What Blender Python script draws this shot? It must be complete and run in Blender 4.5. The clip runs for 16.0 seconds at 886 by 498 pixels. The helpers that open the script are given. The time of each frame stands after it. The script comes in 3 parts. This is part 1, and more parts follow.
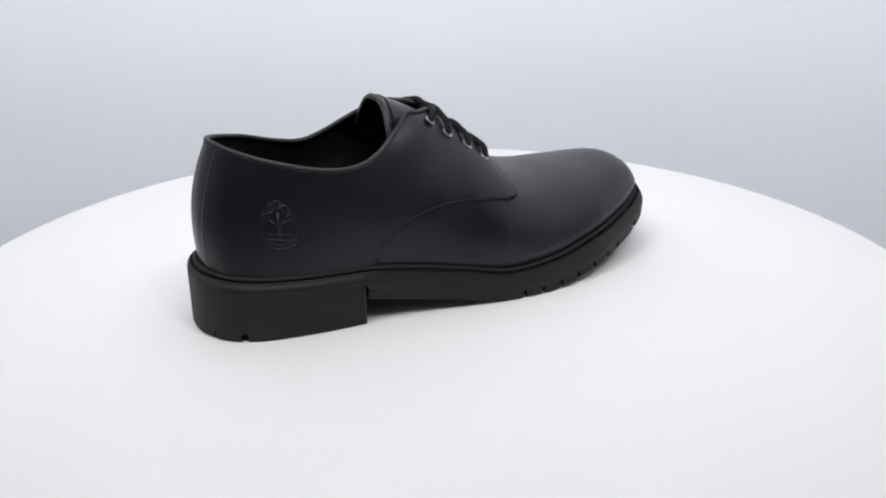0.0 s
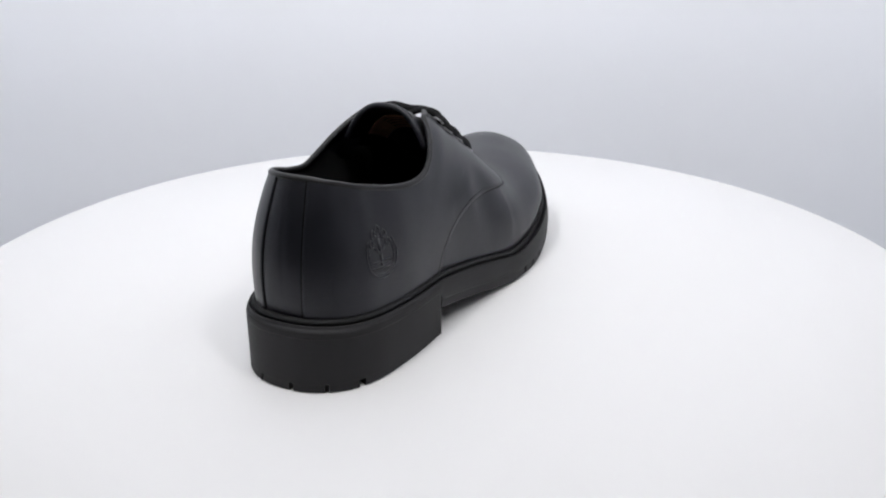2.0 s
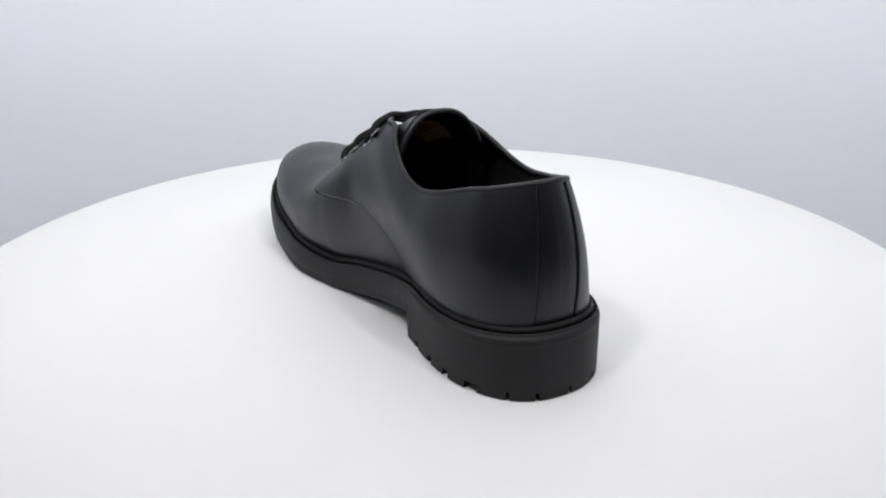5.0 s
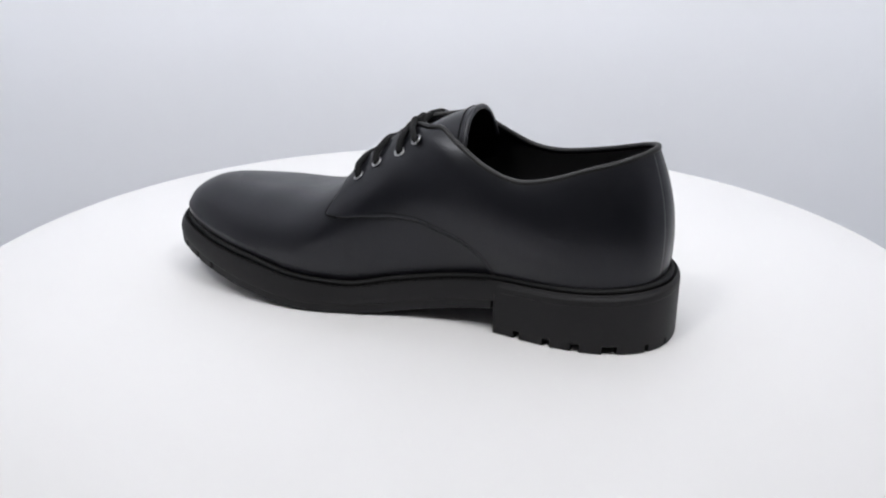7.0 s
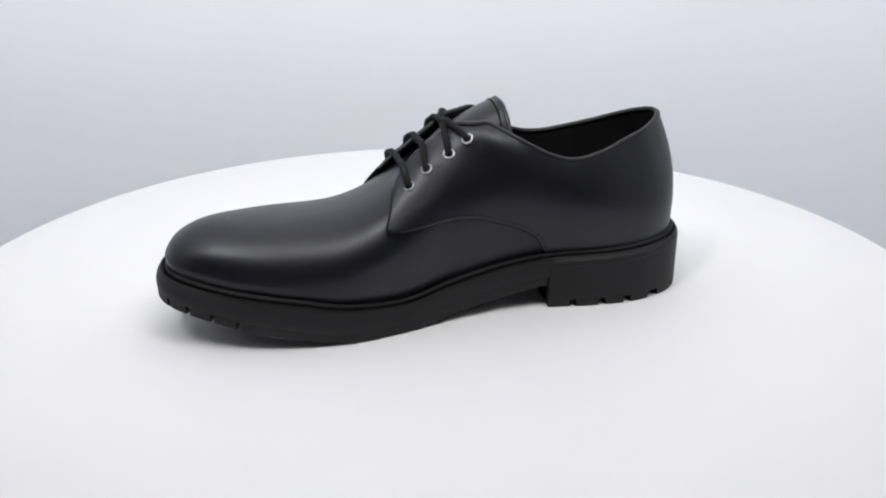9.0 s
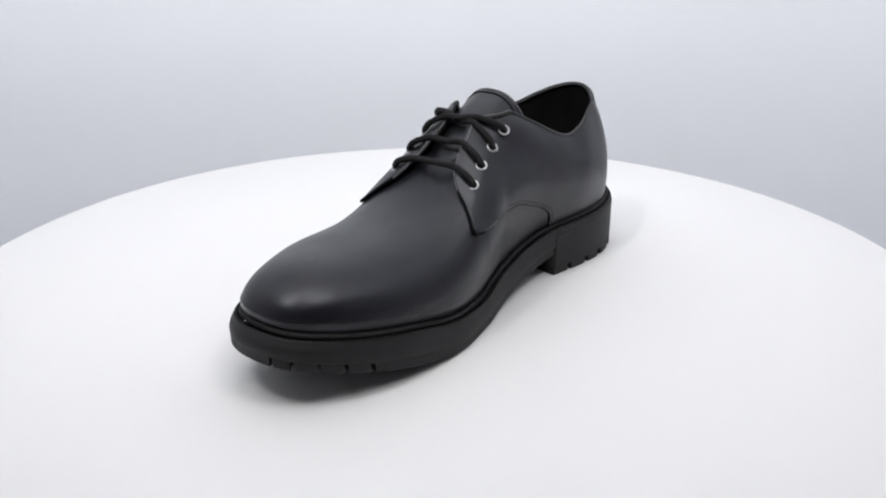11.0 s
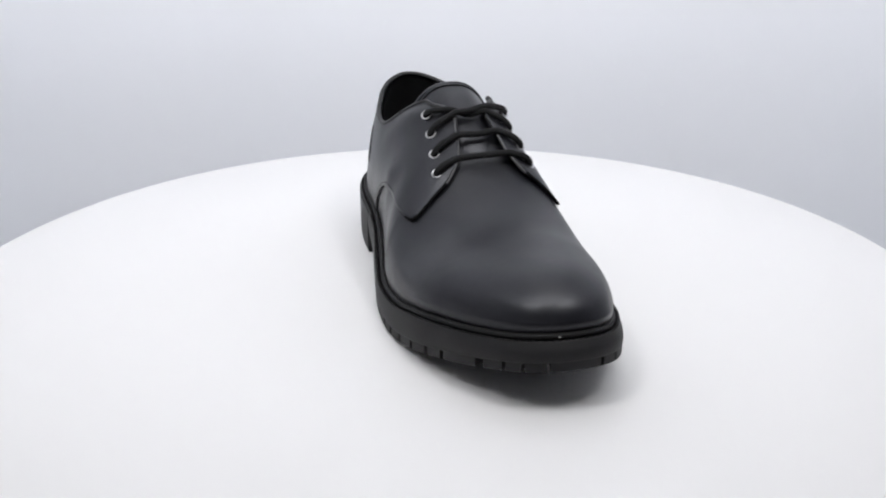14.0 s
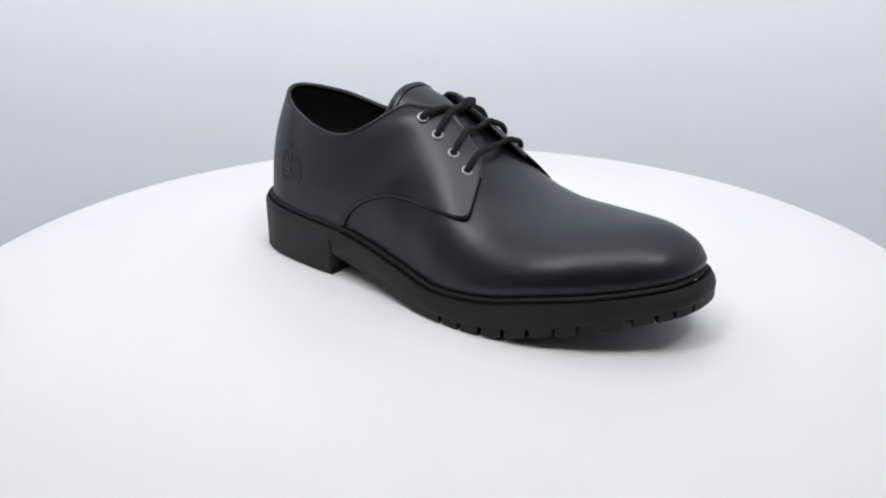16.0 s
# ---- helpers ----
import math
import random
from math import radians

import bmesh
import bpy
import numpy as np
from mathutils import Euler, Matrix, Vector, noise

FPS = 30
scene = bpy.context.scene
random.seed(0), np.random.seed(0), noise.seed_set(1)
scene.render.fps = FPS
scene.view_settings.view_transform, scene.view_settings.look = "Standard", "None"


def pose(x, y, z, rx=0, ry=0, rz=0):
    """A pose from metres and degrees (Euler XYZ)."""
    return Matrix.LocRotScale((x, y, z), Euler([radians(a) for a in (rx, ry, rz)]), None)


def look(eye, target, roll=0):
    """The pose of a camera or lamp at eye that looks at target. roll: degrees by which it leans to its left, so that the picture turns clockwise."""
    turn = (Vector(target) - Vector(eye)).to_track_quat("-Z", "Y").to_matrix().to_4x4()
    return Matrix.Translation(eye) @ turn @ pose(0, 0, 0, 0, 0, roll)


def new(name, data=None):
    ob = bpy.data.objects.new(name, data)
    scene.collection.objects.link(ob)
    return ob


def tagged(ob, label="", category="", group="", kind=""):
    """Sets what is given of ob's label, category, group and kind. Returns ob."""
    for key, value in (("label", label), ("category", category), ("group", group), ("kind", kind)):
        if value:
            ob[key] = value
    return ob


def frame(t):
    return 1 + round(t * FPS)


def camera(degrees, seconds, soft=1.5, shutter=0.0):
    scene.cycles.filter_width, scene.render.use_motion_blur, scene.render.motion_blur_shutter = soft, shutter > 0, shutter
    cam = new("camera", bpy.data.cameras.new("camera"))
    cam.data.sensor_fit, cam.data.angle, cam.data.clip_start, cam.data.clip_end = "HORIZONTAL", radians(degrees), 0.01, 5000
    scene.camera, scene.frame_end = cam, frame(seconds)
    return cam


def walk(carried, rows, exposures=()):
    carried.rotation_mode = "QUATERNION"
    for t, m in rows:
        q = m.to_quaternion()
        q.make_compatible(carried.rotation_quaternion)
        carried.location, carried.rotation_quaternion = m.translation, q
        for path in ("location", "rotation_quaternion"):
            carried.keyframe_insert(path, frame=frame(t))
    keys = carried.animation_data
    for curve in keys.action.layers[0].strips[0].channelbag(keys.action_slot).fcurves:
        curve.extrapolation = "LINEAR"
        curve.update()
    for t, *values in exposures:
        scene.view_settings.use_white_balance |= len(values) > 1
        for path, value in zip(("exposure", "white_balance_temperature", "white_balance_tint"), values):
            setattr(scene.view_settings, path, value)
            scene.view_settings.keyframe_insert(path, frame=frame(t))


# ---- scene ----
cam = camera(51.69, 16.0, soft=2.1)
EYE = (0.00316, -0.50639, 0.22801)
TILT = radians(22.13)
CAM_POSE = look(EYE, (EYE[0], EYE[1] + math.cos(TILT), EYE[2] - math.sin(TILT)), -0.19)
walk(cam, [(0.0, CAM_POSE), (16.0, CAM_POSE)], exposures=[(0.0, 0.29), (16.0, 0.29)])

# the turntable turns at an even pace, counter-clockwise from above
TURN_START, TURN_RATE = 26.46, 18.4116

# ---- light: a closed white photo tent with lamps above ----
world = bpy.data.worlds.new("world")
scene.world = world
world.use_nodes = True
world.node_tree.nodes["Background"].inputs[0].default_value = (0.8, 0.85, 1.0, 1)
world.node_tree.nodes["Background"].inputs[1].default_value = 0.02


def area_lamp(name, eye, target, sx, sy, watts, colour=(1, 1, 1)):
    data = bpy.data.lights.new(name, "AREA")
    data.shape, data.size, data.size_y, data.energy, data.color = "RECTANGLE", sx, sy, watts, colour
    ob = new(name, data)
    ob.matrix_world = look(eye, target)
    return ob


LAMP_Z = 1.02
area_lamp("lamp_left", (-0.20, -0.28, LAMP_Z), (-0.44, -0.22, 0.20), 0.40, 0.95, 2.08, (1.0, 0.988, 0.968))
area_lamp("lamp_right", (0.20, -0.28, LAMP_Z), (0.44, -0.22, 0.20), 0.40, 0.95, 2.0, (1.0, 0.988, 0.968))
# added fill light, no known source: lifts the backdrop and the rear of the disc
area_lamp("back_fill", (0.0, 0.33, LAMP_Z), (0.0, 0.38, 0), 0.62, 0.34, 0.70, (0.97, 0.985, 1.0))
# two small gridded lamps above the camera that wash the backdrop
for lamp_x, lamp_watts in ((-0.395, 2.2), (0.395, 1.75)):
    spot_lamp = area_lamp("lamp_front", (lamp_x, -0.46, LAMP_Z), (0.35 * lamp_x, 0.52, 0.32), 0.12, 0.16, lamp_watts, (1.0, 0.995, 0.99))
    spot_lamp.data.spread = radians(105)


# ---- materials ----
def material(name, colour, rough, metal=0.0, spec=0.5, grain=0.0, grain_scale=900.0, bump=0.0, bump_scale=1500.0, bump_dist=0.0003,
             mottle=0.0, mottle_scale=25.0, rough_var=0.0, coat=0.0, coat_rough=0.2, waves=0.0, tint=(1, 1, 1)):
    mat = bpy.data.materials.new(name)
    mat.use_nodes = True
    nt = mat.node_tree
    b = nt.nodes["Principled BSDF"]
    b.inputs["Roughness"].default_value = rough
    b.inputs["Metallic"].default_value = metal
    b.inputs["Specular IOR Level"].default_value = spec
    b.inputs["Specular Tint"].default_value = (*tint, 1)
    b.inputs["Coat Weight"].default_value = coat
    b.inputs["Coat Roughness"].default_value = coat_rough
    b.inputs["Base Color"].default_value = (*colour, 1)
    co = nt.nodes.new("ShaderNodeTexCoord")

    def noise_node(scale, detail=4.0):
        n = nt.nodes.new("ShaderNodeTexNoise")
        n.inputs["Scale"].default_value, n.inputs["Detail"].default_value = scale, detail
        nt.links.new(co.outputs["Object"], n.inputs["Vector"])
        return n

    if grain or mottle:
        fine, broad = noise_node(grain_scale), noise_node(mottle_scale)
        add = nt.nodes.new("ShaderNodeMath")
        add.operation = "MULTIPLY_ADD"
        nt.links.new(fine.outputs["Fac"], add.inputs[0])
        add.inputs[1].default_value = grain
        scaled = nt.nodes.new("ShaderNodeMath")
        scaled.operation = "MULTIPLY_ADD"
        nt.links.new(broad.outputs["Fac"], scaled.inputs[0])
        scaled.inputs[1].default_value = mottle
        scaled.inputs[2].default_value = 1.0 - 0.5 * (grain + mottle)
        nt.links.new(scaled.outputs[0], add.inputs[2])
        mix = nt.nodes.new("ShaderNodeVectorMath")
        mix.operation = "SCALE"
        mix.inputs[0].default_value = colour
        nt.links.new(add.outputs[0], mix.inputs["Scale"])
        nt.links.new(mix.outputs[0], b.inputs["Base Color"])
    if rough_var:
        n = noise_node(mottle_scale * 1.7)
        r = nt.nodes.new("ShaderNodeMapRange")
        r.inputs["To Min"].default_value, r.inputs["To Max"].default_value = rough - rough_var, rough + rough_var
        nt.links.new(n.outputs["Fac"], r.inputs["Value"])
        nt.links.new(r.outputs[0], b.inputs["Roughness"])
    if bump:
        n = noise_node(bump_scale, 6.0)
        bp = nt.nodes.new("ShaderNodeBump")
        bp.inputs["Strength"].default_value, bp.inputs["Distance"].default_value = bump, bump_dist
        nt.links.new(n.outputs["Fac"], bp.inputs["Height"])
        if waves:
            w = noise_node(38.0, 3.0)
            w.inputs["Distortion"].default_value = 0.6
            bw = nt.nodes.new("ShaderNodeBump")
            bw.inputs["Strength"].default_value, bw.inputs["Distance"].default_value = waves, 0.004
            nt.links.new(w.outputs["Fac"], bw.inputs["Height"])
            nt.links.new(bw.outputs[0], bp.inputs["Normal"])
        nt.links.new(bp.outputs[0], b.inputs["Normal"])
    return mat


M_LEATHER = material("black_leather", (0.0050, 0.0052, 0.0074), 0.37, spec=0.46, grain=0.3, mottle=0.25, mottle_scale=30, bump=0.25, bump_scale=1400, bump_dist=0.0002, rough_var=0.06, waves=0.06, tint=(0.92, 0.93, 1.0))
M_EDGE = material("leather_edge", (0.008, 0.008, 0.009), 0.45, spec=0.35, grain=0.3, bump=0.2)
M_RAW = material("cut_edge_grey", (0.085, 0.085, 0.09), 0.55, grain=0.3, bump=0.2)
M_RUBBER = material("black_rubber", (0.0098, 0.0094, 0.0102), 0.60, spec=0.32, tint=(0.97, 0.97, 1.0), grain=0.25, mottle=0.3, mottle_scale=60, bump=0.35, bump_scale=2200, bump_dist=0.0002)
M_WELT = material("black_welt", (0.007, 0.007, 0.0078), 0.62, spec=0.22, grain=0.3, bump=0.4, bump_scale=1800)
M_LINING = material("black_lining", (0.014, 0.014, 0.015), 0.9, spec=0.1, grain=0.5, bump=0.5, bump_scale=3000)
M_INSOLE = material("black_insole", (0.010, 0.010, 0.010), 0.95, spec=0.05, grain=0.4, bump=0.3)
M_LACE = material("black_lace", (0.010, 0.010, 0.011), 0.85, spec=0.25, grain=0.5, grain_scale=2500, bump=0.9, bump_scale=2600, bump_dist=0.0005)
# for real stitches, and for cords that draw shade along the quarters
M_THREAD_SHADE = material("black_thread_and_shade", (0.004, 0.004, 0.0045), 0.8, spec=0.1)
M_METAL = material("gunmetal", (0.42, 0.42, 0.43), 0.36, metal=1.0)
M_PATCH = material("brown_patch", (0.84, 0.50, 0.36), 0.75, grain=0.4, mottle=0.4, mottle_scale=200)
M_PRINT = material("dark_print", (0.42, 0.22, 0.15), 0.8)
M_SPECK = material("white_speck", (0.55, 0.55, 0.55), 0.6)
M_DISC = material("white_laminate", (0.722, 0.718, 0.722), 0.55, spec=0.3, mottle=0.02, mottle_scale=6, grain=0.01, bump=0.05, bump_scale=500)
M_TENT = material("white_fabric", (0.848, 0.864, 0.908), 0.9, spec=0.1, mottle=0.03, mottle_scale=3, grain=0.02, bump=0.1, bump_scale=700)
M_DARK = material("dark_surround", (0.06, 0.06, 0.062), 0.9, spec=0.2, mottle=0.2, mottle_scale=4)
M_PANEL = material("white_panel", (0.80, 0.80, 0.80), 0.8, spec=0.2, mottle=0.02, mottle_scale=3)


# ---- mesh helpers ----
def mesh_object(name, verts, faces, mat, parent=None, label="", smooth=True):
    me = bpy.data.meshes.new(name)
    me.from_pydata([tuple(map(float, v)) for v in verts], [], faces)
    bm = bmesh.new()
    bm.from_mesh(me)
    bmesh.ops.remove_doubles(bm, verts=bm.verts, dist=1e-6)
    bmesh.ops.recalc_face_normals(bm, faces=bm.faces)
    bm.to_mesh(me)
    bm.free()
    me.polygons.foreach_set("use_smooth", [smooth] * len(me.polygons))
    me.materials.append(mat)
    ob = new(name, me)
    if parent is not None:
        ob.parent = parent
    if label:
        tagged(ob, label)
    return ob


def grid_faces(nu, nv, close_u=False, close_v=False, base=0):
    out = []
    for i in range(nu if close_u else nu - 1):
        for j in range(nv if close_v else nv - 1):
            a, b = i, (i + 1) % nu
            c, d = j, (j + 1) % nv
            out.append((base + a * nv + c, base + b * nv + c, base + b * nv + d, base + a * nv + d))
    return out


def sheet(name, outer, inner, mat, parent, label=""):
    """A thin solid between two grids of points of the same size."""
    nu, nv = outer.shape[:2]
    n = nu * nv
    faces = grid_faces(nu, nv) + [f[::-1] for f in grid_faces(nu, nv, base=n)]
    rim = [(i, 0) for i in range(nu)] + [(nu - 1, j) for j in range(1, nv)] + [(i, nv - 1) for i in range(nu - 2, -1, -1)] + [(0, j) for j in range(nv - 2, 0, -1)]
    ids = [i * nv + j for i, j in rim]
    for a, b in zip(ids, ids[1:] + ids[:1]):
        faces.append((a, b, b + n, a + n))
    return mesh_object(name, np.concatenate([outer.reshape(-1, 3), inner.reshape(-1, 3)]), faces, mat, parent, label)


def tube(name, path, radius, mat, parent, label="", sides=8, closed=False, flat=1.0, ups=None):
    """A round cord along a path, closed at its ends."""
    path = np.asarray(path, float)
    n = len(path)
    tan = np.roll(path, -1, 0) - np.roll(path, 1, 0)
    if not closed:
        tan[0], tan[-1] = path[1] - path[0], path[-1] - path[-2]
    tan /= np.linalg.norm(tan, axis=1)[:, None] + 1e-12
    verts = []
    up = np.array([0.02, 0.03, 1.0])
    for i in range(n):
        ref = up if ups is None else ups[i]
        side = np.cross(tan[i], ref)
        side /= np.linalg.norm(side) + 1e-12
        nor = np.cross(side, tan[i])
        r = radius if np.isscalar(radius) else radius[i]
        for k in range(sides):
            a = 2 * math.pi * k / sides
            verts.append(path[i] + r * (math.cos(a) * side + flat * math.sin(a) * nor))
    faces = grid_faces(n, sides, close_u=closed, close_v=True)
    if not closed:
        faces += [tuple(range(sides))[::-1], tuple((n - 1) * sides + k for k in range(sides))]
    return mesh_object(name, verts, faces, mat, parent, label)


def smooth_curve(ctrl, n, closed=False):
    """n points at even steps along a Catmull-Rom curve through ctrl."""
    c = np.asarray(ctrl, float)
    m = len(c)
    ext = np.vstack([c[-1], c, c[0], c[1]]) if closed else np.vstack([2 * c[0] - c[1], c, 2 * c[-1] - c[-2]])
    pts = []
    for i in range(m if closed else m - 1):
        p0, p1, p2, p3 = ext[i:i + 4]
        t = np.linspace(0, 1, 24, endpoint=False)[:, None]
        pts.append(0.5 * (2 * p1 + (p2 - p0) * t + (2 * p0 - 5 * p1 + 4 * p2 - p3) * t ** 2 + (3 * p1 - p0 - 3 * p2 + p3) * t ** 3))
    pts = np.vstack(pts + [c[:1] if closed else c[-1:]])
    d = np.r_[0, np.cumsum(np.linalg.norm(np.diff(pts, axis=0), axis=1))]
    want = np.linspace(0, d[-1], n, endpoint=not closed)
    return np.stack([np.interp(want, d, pts[:, k]) for k in range(c.shape[1])], 1)


def cubic(xs, ys, x, free=False):
    """A smooth curve of ys over xs, without overshoot unless free."""
    xs, ys, x = np.asarray(xs, float), np.asarray(ys, float), np.asarray(x, float)
    h, d = np.diff(xs), np.diff(ys) / np.diff(xs)
    m = np.r_[d[0], np.where(d[1:] * d[:-1] > 0, 2 * d[1:] * d[:-1] / (d[1:] + d[:-1] + 1e-15), 0), d[-1]]
    if free:
        m[1:-1] = (d[:-1] * h[1:] + d[1:] * h[:-1]) / (h[1:] + h[:-1])
    i = np.clip(np.searchsorted(xs, x) - 1, 0, len(xs) - 2)
    t = np.clip((x - xs[i]) / h[i], 0, 1)
    return ((1 + 2 * t) * (1 - t) ** 2 * ys[i] + t * (1 - t) ** 2 * h[i] * m[i] + t * t * (3 - 2 * t) * ys[i + 1] + t * t * (t - 1) * h[i] * m[i + 1])


def ease(a, b, x):
    t = np.clip((np.asarray(x, float) - a) / (b - a), 0, 1)
    return t * t * (3 - 2 * t)


# ---- the tent ----
def u_wall(name, half_x, y_open, y_end, r, z0, z1, mat, thick=0.006):
    """An upright wall of U plan with rounded corners, open at y_open."""
    sgn = 1 if y_end > y_open else -1
    plan = [(half_x, y_open)]
    for k in range(25):
        a = radians(90 * k / 24)
        plan.append((half_x - r + r * math.cos(a), y_end - sgn * (r - r * math.sin(a))))
    plan += [(-x, y) for x, y in plan[::-1]]
    outer = [(x + math.copysign(thick, x), y + (sgn * thick if abs(x) < half_x - 1e-6 else 0)) for x, y in plan]
    levels = np.linspace(z0, z1, 9)
    a = np.array([[(x, y, z) for z in levels] for x, y in plan])
    b = np.array([[(x, y, z) for z in levels] for x, y in outer])
    return sheet(name, a, b, mat, None)


def slab(name, x0, x1, y0, y1, z0, z1, mat):
    v = [(x, y, z) for z in (z0, z1) for x, y in ((x0, y0), (x1, y0), (x1, y1), (x0, y1))]
    return mesh_object(name, v, [(3, 2, 1, 0), (4, 5, 6, 7), (0, 1, 5, 4), (1, 2, 6, 5), (2, 3, 7, 6), (3, 0, 4, 7)], mat, smooth=False)


def tent():
    z0, z1 = -0.75, 1.05
    tagged(u_wall("wall_backdrop", 0.46, -0.40, 0.52, 0.22, z0, z1, M_TENT), "pale blue-white curved fabric backdrop of a photo tent", "backdrop", kind="structure")
    # unseen stand-in for the dark room before the tent, keeps the leather's reflections dark
    tagged(u_wall("dark_room_stand_in", 0.46, -0.405, -1.10, 0.10, z0, z1, M_DARK), "unseen dark grey enclosure standing in for the dark room behind the camera", "wall", kind="structure")
    tagged(slab("floor", -0.48, 0.48, -1.12, 0.54, z0 - 0.02, z0, M_TENT), "pale studio floor below the turntable", "floor", kind="structure")
    tagged(slab("ceiling", -0.48, 0.48, -1.12, 0.54, z1, z1 + 0.02, M_PANEL), "plain white tent roof", "ceiling", kind="structure")


tent()


def lathe(name, profile, mat, parent, label="", steps=160):
    verts = [(r * math.cos(2 * math.pi * i / steps), r * math.sin(2 * math.pi * i / steps), z) for i in range(steps) for r, z in profile]
    return mesh_object(name, verts, grid_faces(steps, len(profile), close_u=True), mat, parent, label)


def turntable():
    base = tagged(new("turntable"), "round white laminate turntable carrying a shoe", "turntable")
    top = [(0.0, 0.0), (0.15, 0.0), (0.2985, 0.0), (0.2996, -0.0004), (0.30, -0.0015), (0.30, -0.0165), (0.2990, -0.018), (0.15, -0.018), (0.0, -0.018)]
    lathe("disc", top, M_DISC, base, "white round disc with a fine rounded rim")
    lathe("foot", [(0.0, -0.018), (0.11, -0.018), (0.115, -0.03), (0.115, -0.70), (0.16, -0.7495), (0.0, -0.7495)], M_DISC, base)
    return base


TABLE = turntable()

# ---- the shoe: its shape in millimetres, the turning axis at the origin, toe towards +x ----
LATERAL = [(-143.9, 9.8), (-141.4, -4.6), (-132.2, -18.3), (-116.8, -26.6), (-99.6, -29.9), (-80, -31.7), (-55.5, -32.3), (-30, -34.2), (0, -38.8), (29.2, -42.6), (60.2, -42), (90.3, -36.2),
           (109.6, -28.2), (127.9, -18.7), (142.7, -8.7), (152.3, 1), (158, 13.4), (159.3, 25.8)]
MEDIAL = [(-143.9, 9.8), (-141.7, 25.2), (-132.5, 38.3), (-116.8, 47.1), (-99.6, 50.8), (-79.8, 50.7), (-54.5, 47.7), (-30.2, 47.4), (0, 52.4), (29.7, 61.2), (59.4, 68), (89.9, 68.5),
          (110.1, 65.6), (125.8, 61.4), (141.1, 55), (151.5, 47.6), (157.4, 38), (159.3, 25.8)]
ring = smooth_curve(np.array(LATERAL + MEDIAL[-2:0:-1]) / 1000, 2400, closed=True)
toe_i = int(np.argmin(np.linalg.norm(ring - np.array([0.1593, 0.0258]), axis=1)))
SIDE = {}
for key, pts in (("L", ring[:toe_i + 1]), ("M", np.vstack([ring[:1], ring[:toe_i - 1:-1]]))):
    d = np.r_[0, np.cumsum(np.linalg.norm(np.diff(pts, axis=0), axis=1))]
    SIDE[key] = (pts, d)


# each side carried on a little round the heel and the toe
ROUND = {}
for key, other in (("L", "M"), ("M", "L")):
    (p0, d0), (p1, d1) = SIDE[key], SIDE[other]
    near, far = (d1 > 0) & (d1 < 0.03), (d1 < d1[-1]) & (d1 > d1[-1] - 0.03)
    ROUND[key] = (np.vstack([p1[near][::-1], p0, p1[far][::-1]]), np.r_[-d1[near][::-1], d0, (d0[-1] + d1[-1] - d1[far])[::-1]])


def along(side, a):
    """Outline point and its inward normal at the arc a (metres from the heel)."""
    pts, d = SIDE[side]
    a = np.asarray(a, float)
    p = np.stack([np.interp(a, d, pts[:, k]) for k in (0, 1)], -1)
    ext, de = ROUND[side]
    t = np.stack([np.interp(a + 0.004, de, ext[:, k]) - np.interp(a - 0.004, de, ext[:, k]) for k in (0, 1)], -1)
    if side == "L":
        nrm = np.stack([-t[..., 1], t[..., 0]], -1)
    else:
        nrm = np.stack([t[..., 1], -t[..., 0]], -1)
    # straight inwards at heel and toe
    nrm = nrm / (np.linalg.norm(nrm, axis=-1)[..., None] + 1e-12)
    return p, nrm


def arc_at(side, x):
    pts, d = SIDE[side]
    return float(np.interp(x, pts[:, 0], d))


def welt_z(x):
    return cubic([-0.145, -0.10, -0.055, -0.03, 0.0, 0.03, 0.06, 0.09, 0.12, 0.145, 0.162],
                 [0.0356, 0.0325, 0.0306, 0.0273, 0.0222, 0.0171, 0.0195, 0.0256, 0.0305, 0.0353, 0.0385], x)


def flare(x):
    """How far the sole's edge leans out from its rim to its widest line."""
    return cubic([-0.145, -0.11, 0.0, 0.10, 0.13, 0.16], [0.0022, 0.0018, 0.0022, 0.0024, 0.0032, 0.0044], x)


def tread_z(x):
    return cubic([-0.06, -0.03, 0.0, 0.025, 0.05, 0.07, 0.09, 0.12, 0.14, 0.162],
                 [0.0150, 0.0095, 0.0042, 0.0006, 0.0, 0.0020, 0.0060, 0.0130, 0.0185, 0.0238], x)


# upper edge of the foot form, from the heel round to the ridge, as (base place, x, y, z)
RIDGE = [(6, -4, 17.8, 100.4), (15, 5, 20, 93.8), (30, 23, 21.5, 80.6), (45, 42, 23.4, 68.8), (60, 60, 24.4, 62.5), (85, 88, 26.2, 61.2), (103, 106, 26.2, 61.2)]
TOPS = {
    "L": [("a", 0, -127, 11, 102.4), ("a", 13, -125, 4.3, 101.9), ("a", 22, -120, -2.7, 99.7), ("a", 33, -112.5, -7.8, 96.9), ("x", -98, -98, -13.6, 92.2), ("x", -80, -83, -17.8, 88.4),
          ("x", -62, -66, -19.6, 85.9), ("x", -45, -51, -19, 87.8), ("x", -30, -37.5, -14.6, 95.0), ("x", -19, -28, -8.4, 102), ("x", -10, -20, -1.0, 106.3), ("x", -2, -12, 10.0, 104)],
    "M": [("a", 0, -127, 11, 102.4), ("a", 13, -125, 17.8, 101.9), ("a", 22, -120.5, 24, 100.4), ("a", 33, -113.5, 30.3, 98.2), ("x", -98, -98, 37.8, 93.9), ("x", -80, -83, 42.9, 88.9),
          ("x", -62, -66, 45.2, 86.1), ("x", -45, -51, 45.6, 90.4), ("x", -30, -38, 43.2, 97.2), ("x", -19, -28, 39.5, 102.5), ("x", -10, -20, 34.6, 106), ("x", -2, -12, 26.5, 103.8)],
}
TOPKEYS = {}
